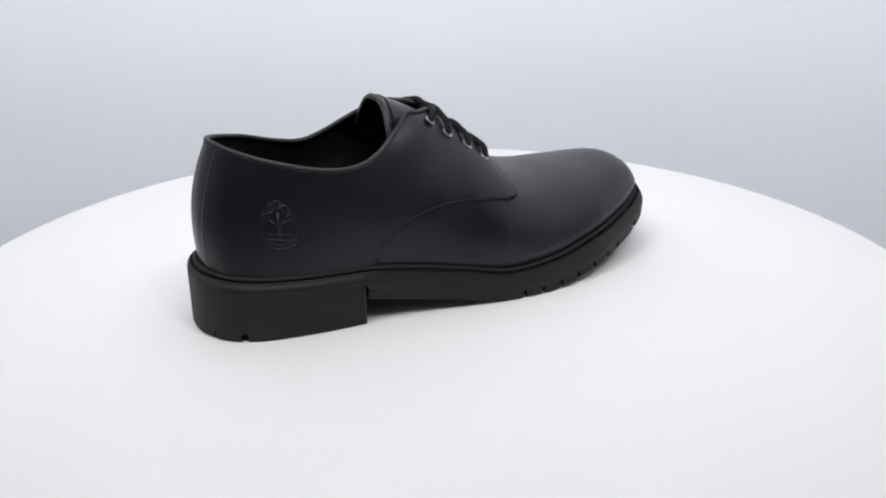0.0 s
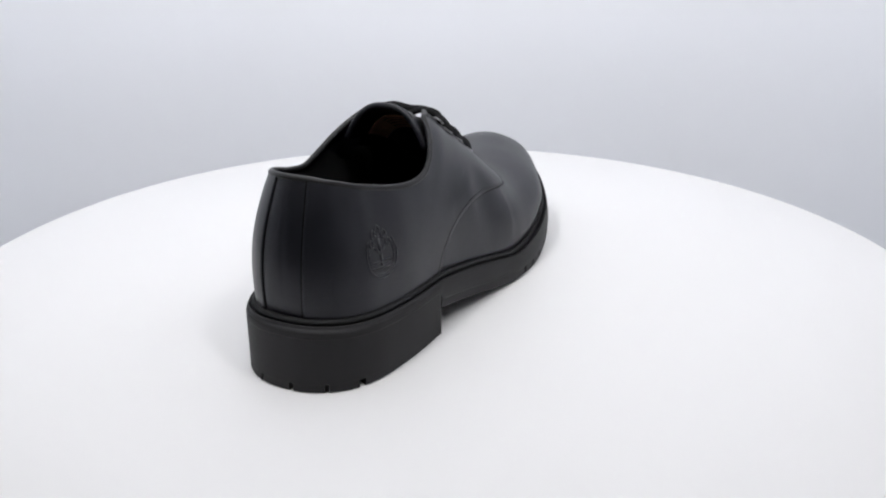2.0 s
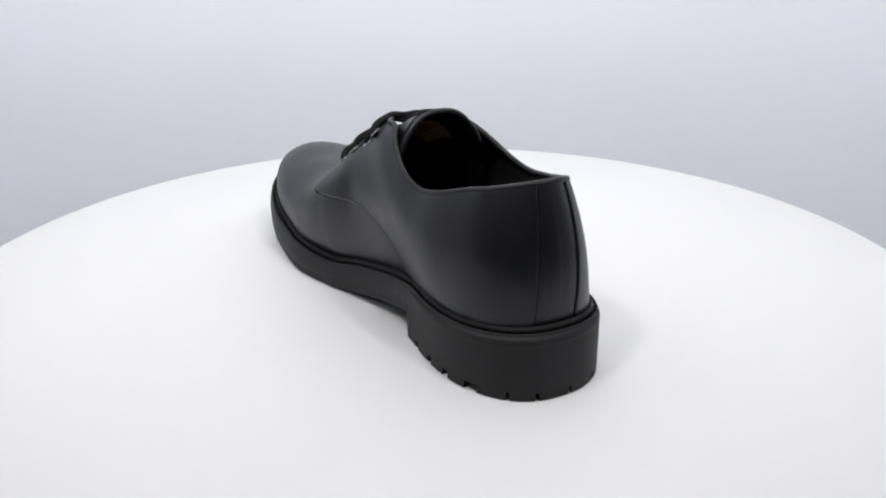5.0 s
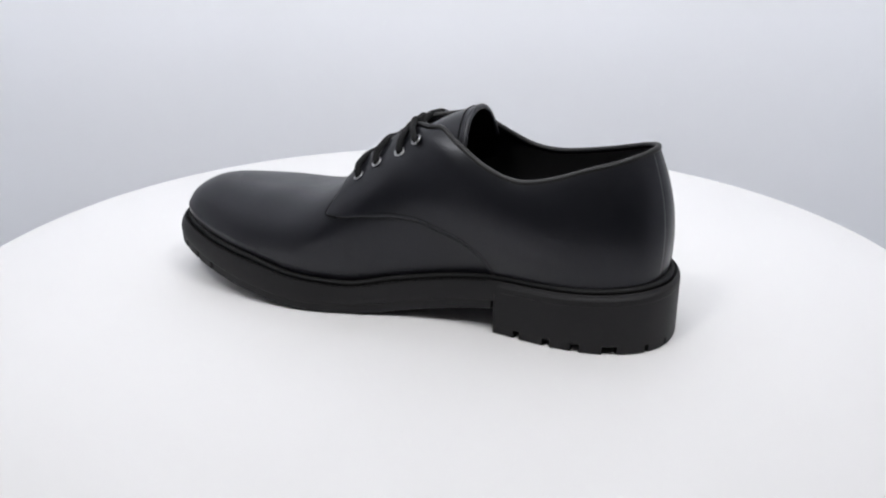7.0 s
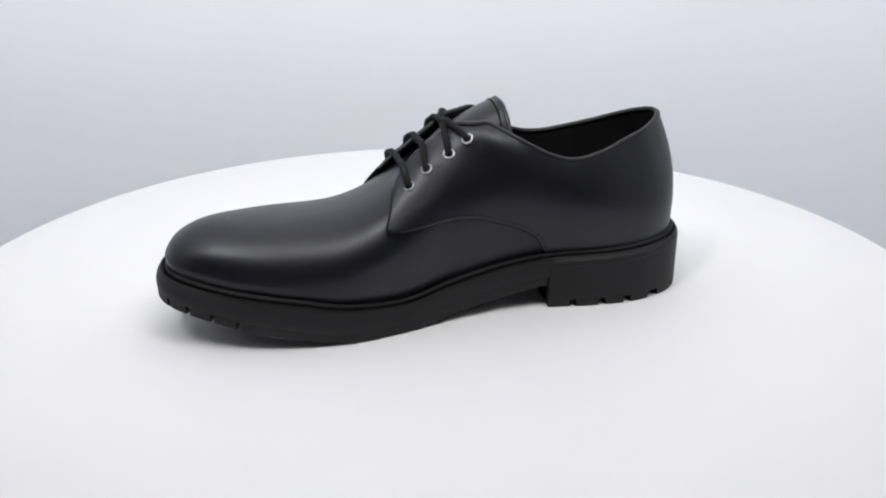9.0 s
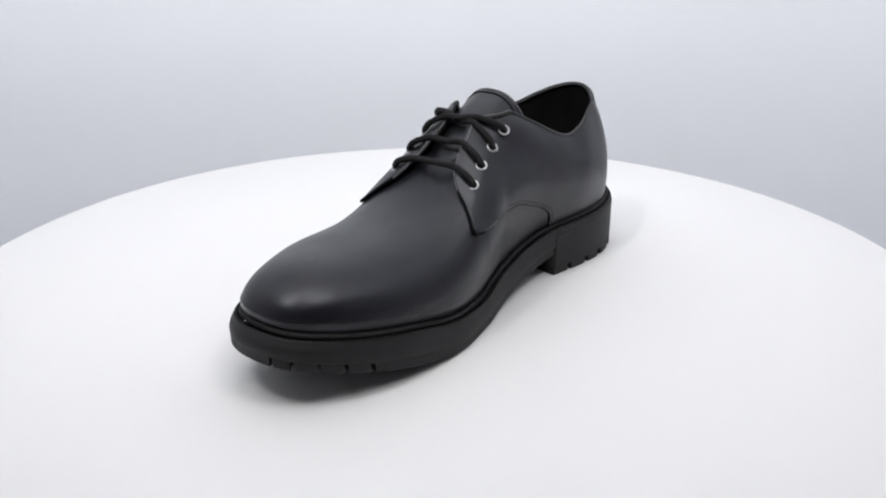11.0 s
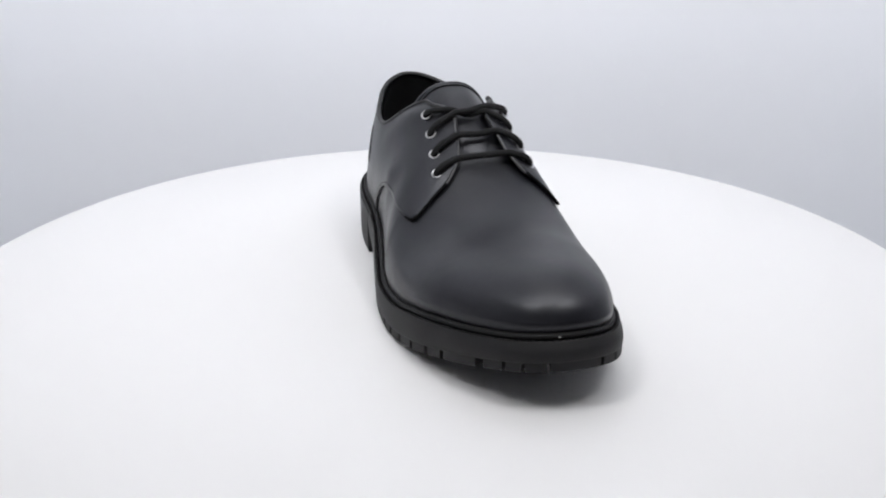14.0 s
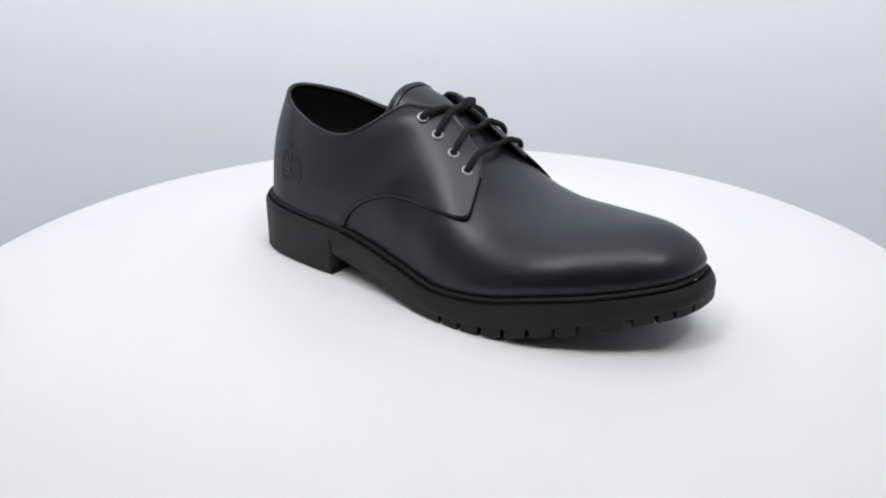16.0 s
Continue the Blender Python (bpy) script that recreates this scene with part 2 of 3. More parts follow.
for key in "LM":
    rows = [((v / 1000 if how == "a" else arc_at(key, v / 1000)), x / 1000, y / 1000, z / 1000) for how, v, x, y, z in TOPS[key]]
    rows += [(arc_at(key, bx / 1000), x / 1000, y / 1000, z / 1000) for bx, x, y, z in RIDGE]
    rows.append((SIDE[key][1][-1], 0.1165, 0.0258, 0.0611))
    TOPKEYS[key] = np.array(rows)
mirror = {k: TOPKEYS[k][1:3][::-1] * np.array([-1, 1, 1, 1]) for k in "LM"}
TOPKEYS = {"L": np.vstack([mirror["M"], TOPKEYS["L"]]), "M": np.vstack([mirror["L"], TOPKEYS["M"]])}


# how square the cross-section is, and how far (mm) the leather swells, along the shoe
LEAN = 0.95
POWER_X = [-0.04, 0.0, 0.04, 0.08, 0.12, 0.16]
POWER = {"L": [2.1, 1.97, 2.0, 2.1, 2.0, 2.0], "M": [2.5, 2.55, 2.55, 2.15, 1.97, 2.0]}
BULGE_X = [-0.145, -0.12, -0.08, -0.04, 0.0, 0.04, 0.09, 0.13, 0.16]
INSET = {k: [7.2, 6.2, 5.9, 6.2, 6.4, 6.5, 6.6, 7.2, 8.4] for k in "LM"}
BULGE = {"L": [5.6, 1.8, 1.3, 1.2, 0.8, 4.0, 3.9, 2.7, 4.2], "M": [5.6, 4.8, 7.2, 8.4, 8.8, 9.4, 4.2, 3.4, 4.4]}


def form(side, a, s, out=0.0):
    """A point of the foot form: a is the arc along the outline from the heel, s goes from the sole (0) to the upper edge (1)."""
    a, s = np.broadcast_arrays(np.asarray(a, float), np.asarray(s, float))
    pts, d = SIDE[side]
    p, nrm = along(side, a)
    x = p[..., 0]
    inset = cubic(BULGE_X, INSET[side], x) / 1000
    b = np.concatenate([p + nrm * inset[..., None], (welt_z(x) + 0.0004)[..., None]], -1)
    keys = TOPKEYS[side]
    r = np.stack([cubic(keys[:, 0], keys[:, k], a, True) for k in (1, 2, 3)], -1)
    front = ease(-0.095, 0.025, x)
    power = cubic(POWER_X, POWER[side], x)
    ang = np.clip(s, 0, 1) * math.pi / 2
    w_f = 1 - np.clip(np.cos(ang), 0, 1) ** (2 / power)
    g_f = np.clip(np.sin(ang), 0, 1) ** (2 / power)
    w_r, g_r = np.clip(s, 0, 1) ** LEAN, s
    w, g = w_r * (1 - front) + w_f * front, g_r * (1 - front) + g_f * front
    q = np.empty(a.shape + (3,))
    q[..., :2] = b[..., :2] + (r[..., :2] - b[..., :2]) * w[..., None]
    q[..., 2] = b[..., 2] + (r[..., 2] - b[..., 2]) * g
    bulge = cubic(BULGE_X, BULGE[side], x) / 1000 * np.sin(math.pi * np.clip(s, 0, 1) ** (1 - 0.28 * front)) ** 0.9
    q[..., :2] -= nrm * bulge[..., None]
    if out is not None and np.any(np.asarray(out) != 0):
        e = 1e-3
        da = form(side, np.clip(a + e, 0, d[-1]), s) - form(side, np.clip(a - e, 0, d[-1]), s)
        s0, s1 = np.clip(s - 4e-3, 0.01, 0.985), np.clip(s + 4e-3, 0.018, 0.993)
        ds = form(side, a, s1) - form(side, a, s0)
        n = np.cross(da, ds) if side == "L" else np.cross(ds, da)
        n /= np.linalg.norm(n, axis=-1)[..., None] + 1e-12
        q = q + n * np.asarray(out)[..., None]
    return q


# a dense table of the form, to find where a place in space lies on it
TABLE_A = {k: np.linspace(0, SIDE[k][1][-1], 340) for k in "LM"}
TABLE_S = np.linspace(0, 1, 170)
TABLE_P = {k: form(k, TABLE_A[k][:, None], TABLE_S[None, :]) for k in "LM"}


def find(side, x, y, z):
    """Arc and height on the form nearest to a place in millimetres; None leaves a coordinate free."""
    d = 0
    for k, val in enumerate((x, y, z)):
        if val is not None:
            d = d + (TABLE_P[side][..., k] - val / 1000) ** 2
    i, j = np.unravel_index(int(np.argmin(d)), d.shape)
    return TABLE_A[side][i], TABLE_S[j]


SHOE = tagged(new("derby_shoe"), "black smooth leather lace-up derby shoe with chunky rubber sole", "shoe")


# vamp: the front leather, which runs on below the quarters, one sheet from lateral sole over the ridge to medial sole
def vamp(n_a=170, n_s=60):
    tops = {}
    for key in "LM":
        a = np.linspace(arc_at(key, -0.062), SIDE[key][1][-1], 1500)
        tops[key] = (a, np.maximum.accumulate(form(key, a, np.ones(1500))[:, 0]))
    ridge = np.linspace(max(tops[k][1][0] for k in "LM"), 0.1164, n_a)
    halves = []
    for key in "LM":
        a = np.interp(ridge, tops[key][1], tops[key][0])
        a = np.r_[a[:-1], SIDE[key][1][-1]]
        even = np.r_[0, np.cumsum(np.abs(np.diff(a)))]
        halves.append((a, even))
    mean = 0.5 * (halves[0][1] / halves[0][1][-1] + halves[1][1] / halves[1][1][-1])
    want = np.linspace(0, 1, n_a)
    grid = []
    for key, (a, even) in zip("LM", halves):
        a = np.interp(want, mean, a)
        x = along(key, a)[0][:, 0]
        top = 0.47 + 0.53 * ease(-0.012, 0.028, x)
        grid.append((form(key, a[:, None], np.linspace(0, 1, n_s)[None, :] * top[:, None]), top))
    left, right = grid[0][0], grid[1][0]
    closed = (grid[0][1] > 0.999) & (grid[1][1] > 0.999)
    mid = 0.5 * (left[:, -1] + right[:, -1])
    left[closed, -1] = mid[closed]
    right[closed, -1] = mid[closed]
    right[-1] = left[-1] = 0.5 * (left[-1] + right[-1])
    verts = np.concatenate([left.reshape(-1, 3), right.reshape(-1, 3)])
    u, v = (verts[:, 0] - 0.1165) / 0.03, (verts[:, 1] - 0.026) / 0.03
    r = np.hypot(u, v)
    terms = np.stack([u ** i * v ** j for i in range(5) for j in range(5 - i)], 1)
    ring_zone = (r > 0.45) & (r < 1.15) & (verts[:, 2] > 0.047)
    dome = terms @ np.linalg.lstsq(terms[ring_zone], verts[ring_zone, 2], rcond=None)[0]
    keep = ease(0.55, 1.0, r)
    inside = (r < 1.0) & (verts[:, 2] > 0.047)
    verts[inside, 2] = (dome * (1 - keep) + verts[:, 2] * keep)[inside]
    faces = grid_faces(n_a, n_s) + grid_faces(n_a, n_s, base=n_a * n_s)
    ob = mesh_object("vamp", verts, faces, M_LEATHER, SHOE, "plain smooth black leather toe and vamp")
    bm = bmesh.new()
    bm.from_mesh(ob.data)
    bmesh.ops.remove_doubles(bm, verts=bm.verts, dist=2e-5)
    tip = [v for v in bm.verts if v.co.x > 0.108 and v.co.z > 0.0585]
    bmesh.ops.remove_doubles(bm, verts=tip, dist=6e-4)
    crown = [v for v in bm.verts if v.co.x > 0.028 and v.co.z > float(welt_z(v.co.x)) + 0.008]
    for _ in range(70):
        bmesh.ops.smooth_vert(bm, verts=crown, factor=0.5, use_axis_x=True, use_axis_y=True, use_axis_z=True)
    # one even dome over the toe
    co = np.array([v.co for v in bm.verts])
    u, v = (co[:, 0] - 0.110) / 0.04, (co[:, 1] - 0.026) / 0.04
    r = np.hypot(u, v)
    terms = np.stack([u ** i * v ** j for i in range(5) for j in range(5 - i)], 1)
    shell = (r > 0.50) & (r < 1.10) & (co[:, 2] > 0.046)
    dome = terms @ np.linalg.lstsq(terms[shell], co[shell, 2], rcond=None)[0]
    mix = (1 - ease(0.50, 1.0, r)) * ease(0.046, 0.052, co[:, 2])
    for vert, z, k in zip(bm.verts, dome, mix):
        vert.co.z += k * (z - vert.co.z)
    # ease the saddle behind the toe, fading out towards its ends
    saddle = [v for v in crown if v.is_valid and 0.03 < v.co.x < 0.125]
    was = [v.co.copy() for v in saddle]
    for _ in range(70):
        bmesh.ops.smooth_vert(bm, verts=saddle, factor=0.5, use_axis_x=True, use_axis_y=True, use_axis_z=True)
    for vert, old in zip(saddle, was):
        part_new = float(ease(0.034, 0.056, old.x) * (1 - ease(0.078, 0.118, old.x)) * ease(0.008, 0.022, old.z - float(welt_z(old.x))))
        vert.co = old.lerp(vert.co, part_new)
    bmesh.ops.recalc_face_normals(bm, faces=bm.faces)
    bm.to_mesh(ob.data)
    bm.free()
    ob.data.polygons.foreach_set("use_smooth", [True] * len(ob.data.polygons))
    return ob


def lining():
    verts, faces = [], []
    for key in "LM":
        a = np.linspace(0, arc_at(key, 0.02), 160)
        top = 0.985 - 0.48 * ease(-0.045, -0.018, along(key, a)[0][:, 0])
        half = form(key, a[:, None], np.linspace(0, 1, 40)[None, :] * top[:, None], -0.0026)
        base = len(verts)
        verts += list(half.reshape(-1, 3))
        faces += grid_faces(160, 40, base=base)
    return mesh_object("lining", verts, faces, M_LINING, SHOE, "black fabric lining")


QUARTERS = {
    "L": dict(seam=[(-47, -27.8, 41.5), (-41, -27.6, 46.5), (-35, -27.3, 51.2), (-24, -26.7, 57), (-9, -26.5, 59.6), (8, -26.4, 59.2), (24, -26.5, 57.4), (35, -25, 56)],
              front=[(39.6, -22.5, 56.8), (38.2, -17, 62), (36, -10, 67.5), (33, -3.5, 73.8), (29.5, 2.2, 81)],
              facing=[(25.2, 5.5, 87.3), (18, 7, 92.2), (10.9, 8.1, 97.1), (3, 8.7, 102.3), (-2.5, 7.6, 106.2), (-6.5, 3.6, 108.6), (-10.8, -0.5, 108.3)]),
    "M": dict(seam=[(-47.5, 45.7, 42), (-42, 46.7, 47), (-33.8, 47.5, 52), (-19, 49.5, 56.5), (4, 54.7, 59.5), (20, 58.8, 59.2), (34, 61.2, 57.8)],
              front=[(39, 60.3, 58.8), (37.5, 56, 64.5), (35.2, 50, 70), (32.5, 43.5, 75.5), (29, 37.5, 81.5)],
              facing=[(25.1, 34, 87), (17.5, 31.6, 92.7), (9.7, 29.6, 98.5), (2.5, 28.8, 103), (-3.5, 29.8, 106.6), (-8, 33, 108.2), (-12, 36.6, 107.2)]),
}
TOP_CORNER = {"L": (-19.5, -1.8, 106.2), "M": (-19.5, 35, 106)}
HEEL_EDGE = {"L": (0.0105, 0.0150), "M": (0.0155, 0.0118)}
QCURVE, RAISED = {}, {}


def lifted(side, a, s):
    """How far the laced facing stands off the foot form."""
    start, full = (0.43, 0.87) if side == "L" else (0.51, 0.90)
    reach = np.clip((s - start) / (full - start), 0, 1.08)
    late = 0.024 * ease(0.72, 0.95, s)
    ramp = np.clip((a - 0.128 - late) / (0.037 - 0.55 * late), 0, 1)
    return 0.0052 * reach ** 1.7 * ramp * ramp * (3 - 2 * ramp) * (1 - (ease(0.195, 0.213, a) if side == "L" else ease(0.198, 0.216, a)))


def find_raised(side, x, y, z):
    """Arc and height on the quarter's outer face, which stands off the form, nearest to a place in millimetres."""
    if side not in RAISED:
        a, s = np.broadcast_arrays(TABLE_A[side][:, None], TABLE_S[None, :])
        RAISED[side] = form(side, a, s, 0.0013 + lifted(side, a, s))
    d = ((RAISED[side] - np.array([x, y, z]) / 1000) ** 2).sum(-1)
    i, j = np.unravel_index(int(np.argmin(d)), d.shape)
    return TABLE_A[side][i], TABLE_S[j]


def quarter(side, n=170, m=56):
    spec = QUARTERS[side]
    a_q = arc_at(side, -0.0535)
    low = [(a, 0.0) for a in np.linspace(HEEL_EDGE[side][0], a_q, 10)]
    seam = [find(side, *p) for p in spec["seam"]]
    rest = [find_raised(side, *p) for p in spec["front"] + spec["facing"]]
    end = (find(side, *TOP_CORNER[side])[0], 0.995)
    c0 = smooth_curve([(a * 3, s) for a, s in low + seam + rest + [end]], 600)
    # ease the joints of the edge, but leave its ends
    for _ in range(4):
        soft_edge = c0.copy()
        for shift in range(1, 7):
            soft_edge[6:-6] += c0[6 - shift:-6 - shift] + c0[6 + shift:len(c0) - 6 + shift]
        c0[6:-6] = soft_edge[6:-6] / 13
    c0[:, 0] /= 3
    # matching stretches of the lower and the upper edge
    k_low = np.array([0.0, 0.36, 0.62, 0.80, 1.0])
    marks0 = [0]
    for a, s in (low[-1], seam[-1], rest[4]):
        marks0.append(int(np.argmin(((c0[:, 0] - a) * 3) ** 2 + (c0[:, 1] - s) ** 2)))
    marks0.append(599)
    tops = [HEEL_EDGE[side][1], arc_at(side, -0.066), arc_at(side, -0.036), arc_at(side, -0.020), end[0]]
    k = np.linspace(0, 1, n)
    i0 = np.interp(k, k_low, marks0[:5])
    e0 = np.stack([np.interp(i0, np.arange(600), c0[:, j]) for j in (0, 1)], 1)
    e1 = np.stack([cubic(k_low, tops, k), np.full(n, 0.995)], 1)
    a, s = rest[8]
    marks0.append(int(np.argmin(((c0[:, 0] - a) * 3) ** 2 + (c0[:, 1] - s) ** 2)))
    QCURVE[side] = (c0, marks0)
    f = np.linspace(0, 1, m)[None, :, None]
    us = e0[:, None, :] * (1 - f) + e1[:, None, :] * f
    edge = 0.0006 * (1 - f[..., 0]) ** 4 * (ease(0.5, 0.68, k) - 0.8 * ease(0.86, 0.97, k))[:, None]
    up = lifted(side, us[..., 0], us[..., 1]) + edge
    outer = form(side, us[..., 0], us[..., 1], 0.0013 + up)
    inner = form(side, us[..., 0], us[..., 1], -0.0005 + 0.8 * up)
    # even out the leather along the shoe, away from its edges
    j = np.arange(m)
    hold = (ease(6, 26, j) * ease(0, 8, m - 1 - j))[None, :, None] * (ease(0.30, 0.42, k) * (1 - ease(0.90, 0.99, k)))[:, None, None]
    high = (ease(20, 32, j) * ease(0, 3, m - 1 - j))[None, :, None] * (ease(0.42, 0.55, k) * (1 - ease(0.97, 1.0, k)))[:, None, None]
    for g in (outer, inner):
        for _ in range(120):
            g[1:-1] += 0.5 * hold[1:-1] * (0.5 * (g[2:] + g[:-2]) - g[1:-1])
        for _ in range(90):
            g[1:-1, 1:-1] += 0.5 * high[1:-1, 1:-1] * (0.25 * (g[2:, 1:-1] + g[:-2, 1:-1] + g[1:-1, 2:] + g[1:-1, :-2]) - g[1:-1, 1:-1])
    return sheet("quarter", outer, inner, M_LEATHER, SHOE, "smooth black leather side panel with embossed mark" if side == "L" else "smooth black leather side panel")


def seam_cord(name, side, i0, i1, out, radius, mat, shift=0.0, parent=None, label="", n=90):
    """A fine cord along a stretch of the quarter's edge, moved inwards by shift."""
    c0, marks = QCURVE[side]
    idx = np.linspace(i0, i1, n)
    p = np.stack([np.interp(idx, np.arange(600), c0[:, j]) for j in (0, 1)], 1)
    pts = form(side, p[:, 0], p[:, 1], out + lifted(side, p[:, 0], p[:, 1]))
    if shift:
        q = form(side, p[:, 0], p[:, 1], out + 1e-3) - form(side, p[:, 0], p[:, 1], out)
        t = np.gradient(pts, axis=0)
        w = np.cross(t, q)
        w /= np.linalg.norm(w, axis=1)[:, None] + 1e-12
        pts = pts + w * shift
    return tube(name, pts, radius, mat, parent or SHOE, label, sides=6)


vamp()
lining()
QPART = {key: quarter(key) for key in "LM"}
for key in "LM":
    c0, marks = QCURVE[key]
    # cut edges of the facing, paler than the face, and the stitched seam
    seam_cord("facing_edge", key, marks[3] - 25, marks[5], 0.0006, 0.0010, M_RAW, label="grey cut leather edge beside the laces", n=70)
    # black cord in place of the shadow gap below the quarter's lower edge
    seam_cord("edge_shade", key, marks[1], marks[2] - 4, 0.0007, 0.0005, M_THREAD_SHADE, n=120)
    # the same along the front edge: its dark shaded line, modelled as a cord
    seam_cord("front_edge_shade", key, marks[2] - 4, marks[3] - 25, 0.0012, 0.0008, M_THREAD_SHADE, n=70)
    sgn = 1 if key == "L" else -1
    seam_cord("stitching", key, marks[1] + 2, marks[2] - 6, 0.0012, 0.00022, M_THREAD_SHADE, shift=-0.0022 * sgn, n=120)


def heel_strip():
    a = np.linspace(-0.0185, 0.0185, 37)
    s = np.linspace(0, 0.995, 40)
    rows_o, rows_i = [], []
    for v in a:
        side = "M" if v > 0 else "L"
        rows_o.append(form(side, np.full(40, abs(v)), s, 0.0007))
        rows_i.append(form(side, np.full(40, abs(v)), s, -0.0008))
    sheet("heel_strip", np.array(rows_o), np.array(rows_i), M_LEATHER, SHOE, "narrow black leather strip up the heel")
    for side in "LM":
        lo, hi = HEEL_EDGE[side]
        s = np.linspace(0.02, 0.985, 40)
        tube("seam", form(side, lo + (hi - lo) * s - 0.0003, s, 0.0009), 0.00033, M_THREAD_SHADE, SHOE, sides=6)


heel_strip()


def collar():
    pts = []
    end = {k: QCURVE[k][0][-1, 0] for k in "LM"}

    def corner(k):
        c0, marks = QCURVE[k]
        u = np.stack([np.interp(np.linspace(599, marks[5], 40), np.arange(600), c0[:, j]) for j in (0, 1)], 1)
        return list(form(k, u[:, 0], u[:, 1], 0.0007 + lifted(k, u[:, 0], u[:, 1])))
    for v in np.linspace(-end["L"], end["M"], 220)[1:-1]:
        side = "M" if v > 0 else "L"
        a, s = np.array(abs(v)), np.array(0.992)
        pts.append(form(side, a, s, 0.0003 + lifted(side, a, s)))
    path = smooth_curve(corner("L")[::-1][::3] + pts[::3] + corner("M")[::3], 320)
    for _ in range(12):
        path[1:-1] += 0.5 * (0.5 * (path[2:] + path[:-2]) - path[1:-1])
    tube("collar_binding", path, 0.0016, M_EDGE, SHOE, "rounded black leather binding round the opening", sides=10)


collar()


# ---- sole ----
def outline_ring(n=260):
    """Places and inward normals round the sole, heel by lateral side to toe and back by the medial side."""
    la, ma = SIDE["L"][1][-1], SIDE["M"][1][-1]
    p1, n1 = along("L", np.linspace(0, la, n // 2, endpoint=False))
    p2, n2 = along("M", np.linspace(ma, 0, n // 2, endpoint=False))
    return np.vstack([p1, p2]), np.vstack([n1, n2])


def sole_low(x):
    """Underside of the sole's edge, above its tread."""
    return np.where(x < -0.057, welt_z(x) - 0.0066, tread_z(np.maximum(x, -0.057)) + 0.0048)


def outsole():
    p, n = outline_ring(300)
    x = p[:, 0]
    top, low = welt_z(x), sole_low(x)
    fl, h = flare(x), top - low
    zero = fl * 0
    under = 1.0 * (x > -0.056)
    rows = [(zero + 0.030, low), (zero + 0.0040, low), (0.0004 * under, low), (0.0001 * under, low + 0.10 * h), (zero, low + 0.26 * h), (0.06 * fl, low + 0.42 * h), (0.26 * fl, low + 0.66 * h),
            (0.46 * fl, top - 0.0026), (0.62 * fl, top - 0.0010), (0.78 * fl, top - 0.0003), (fl - 0.0004, top - 0.0004), (fl - 0.0001, top - 0.0012), (fl + 0.0002, top - 0.0032), (fl + 0.0085, top - 0.0032)]
    verts = np.stack([np.concatenate([p + n * i[:, None], z[:, None]], 1) for i, z in rows], 1)
    nu, nv = verts.shape[:2]
    faces = grid_faces(nu, nv, close_u=True)
    ob = mesh_object("outsole", verts.reshape(-1, 3), faces, M_RUBBER, SHOE, "black rubber sole edge with a raised rim")
    # underside and inner board between the two sides
    for name, inset, zf, mat in (("shank", 0.029, lambda v: sole_low(v) + 0.0002, M_RUBBER), ("insole", 0.0085, lambda v: welt_z(v) + 0.003, M_INSOLE)):
        h = len(p) // 2
        left, right = p[:h] + n[:h] * inset, (p[h:] + n[h:] * inset)[::-1]
        left, right = left[4:-4], right[4:-4]
        f = np.linspace(0, 1, 7)[None, :, None]
        g = left[:, None, :] * (1 - f) + right[:, None, :] * f
        up = np.concatenate([g, zf(g[..., 0])[..., None]], -1)
        dn = up.copy()
        dn[..., 2] += 0.002 if name == "shank" else -0.002
        sheet(name, up, dn, mat, SHOE)
    return ob


OUTSOLE = outsole()


def welt():
    p, n = outline_ring(300)
    z = welt_z(p[:, 0])
    fl = flare(p[:, 0])
    path = np.concatenate([p + n * (fl + 0.0027)[:, None], z[:, None]], 1)
    tube("welt", path, 0.0018, M_WELT, SHOE, "black stitched welt bead", sides=8, closed=True)
    # stitches lying in the groove of the welt
    verts, faces = [], []
    la, ma = SIDE["L"][1][-1], SIDE["M"][1][-1]
    for side, total in (("L", la), ("M", ma)):
        for a in np.arange(arc_at(side, -0.05), total, 0.0036):
            q, m = along(side, np.array([a, min(a + 0.0026, total)]))
            zz = welt_z(q[:, 0])
            t = (q[1] - q[0]) / (np.linalg.norm(q[1] - q[0]) + 1e-9)
            base = len(verts)
            for e in (0, 1):
                c = q[e] + m[e] * (float(flare(q[e][0])) - 0.0009)
                for dn, dz in ((-0.0004, 0.0), (0.0, 0.0003), (0.0004, 0.0)):
                    verts.append((*(c + m[e] * dn), zz[e] + dz - 0.0005))
            faces += [(base, base + 3, base + 4, base + 1), (base + 1, base + 4, base + 5, base + 2), (base, base + 1, base + 2), (base + 3, base + 5, base + 4)]
    tagged(mesh_object("welt_stitching", verts, faces, M_THREAD_SHADE, SHOE), "black thread stitches along the welt", kind="stuff")


welt()


def band_block(name, stations, z_low, z_high, depth, parent, mat, label=""):
    """A block along a stretch of outline stations (place, normal), from z_low to z_high, of that depth inwards."""
    p = np.array([s[0] for s in stations])
    n = np.array([s[1] for s in stations])
    x = p[:, 0]
    lo, hi = z_low(x), z_high(x)
    rows = [(depth, lo), (0.0006, lo), (0.0, lo + 0.0005), (0.0, hi), (depth, hi)]
    g = np.stack([np.concatenate([p + n * i, z[:, None]], 1) for i, z in rows], 1)
    k, m = g.shape[:2]
    faces = grid_faces(k, m, close_v=True) + [tuple(range(m)), tuple((k - 1) * m + j for j in range(m))[::-1]]
    return mesh_object(name, g.reshape(-1, 3), faces, mat, parent, label, smooth=False)


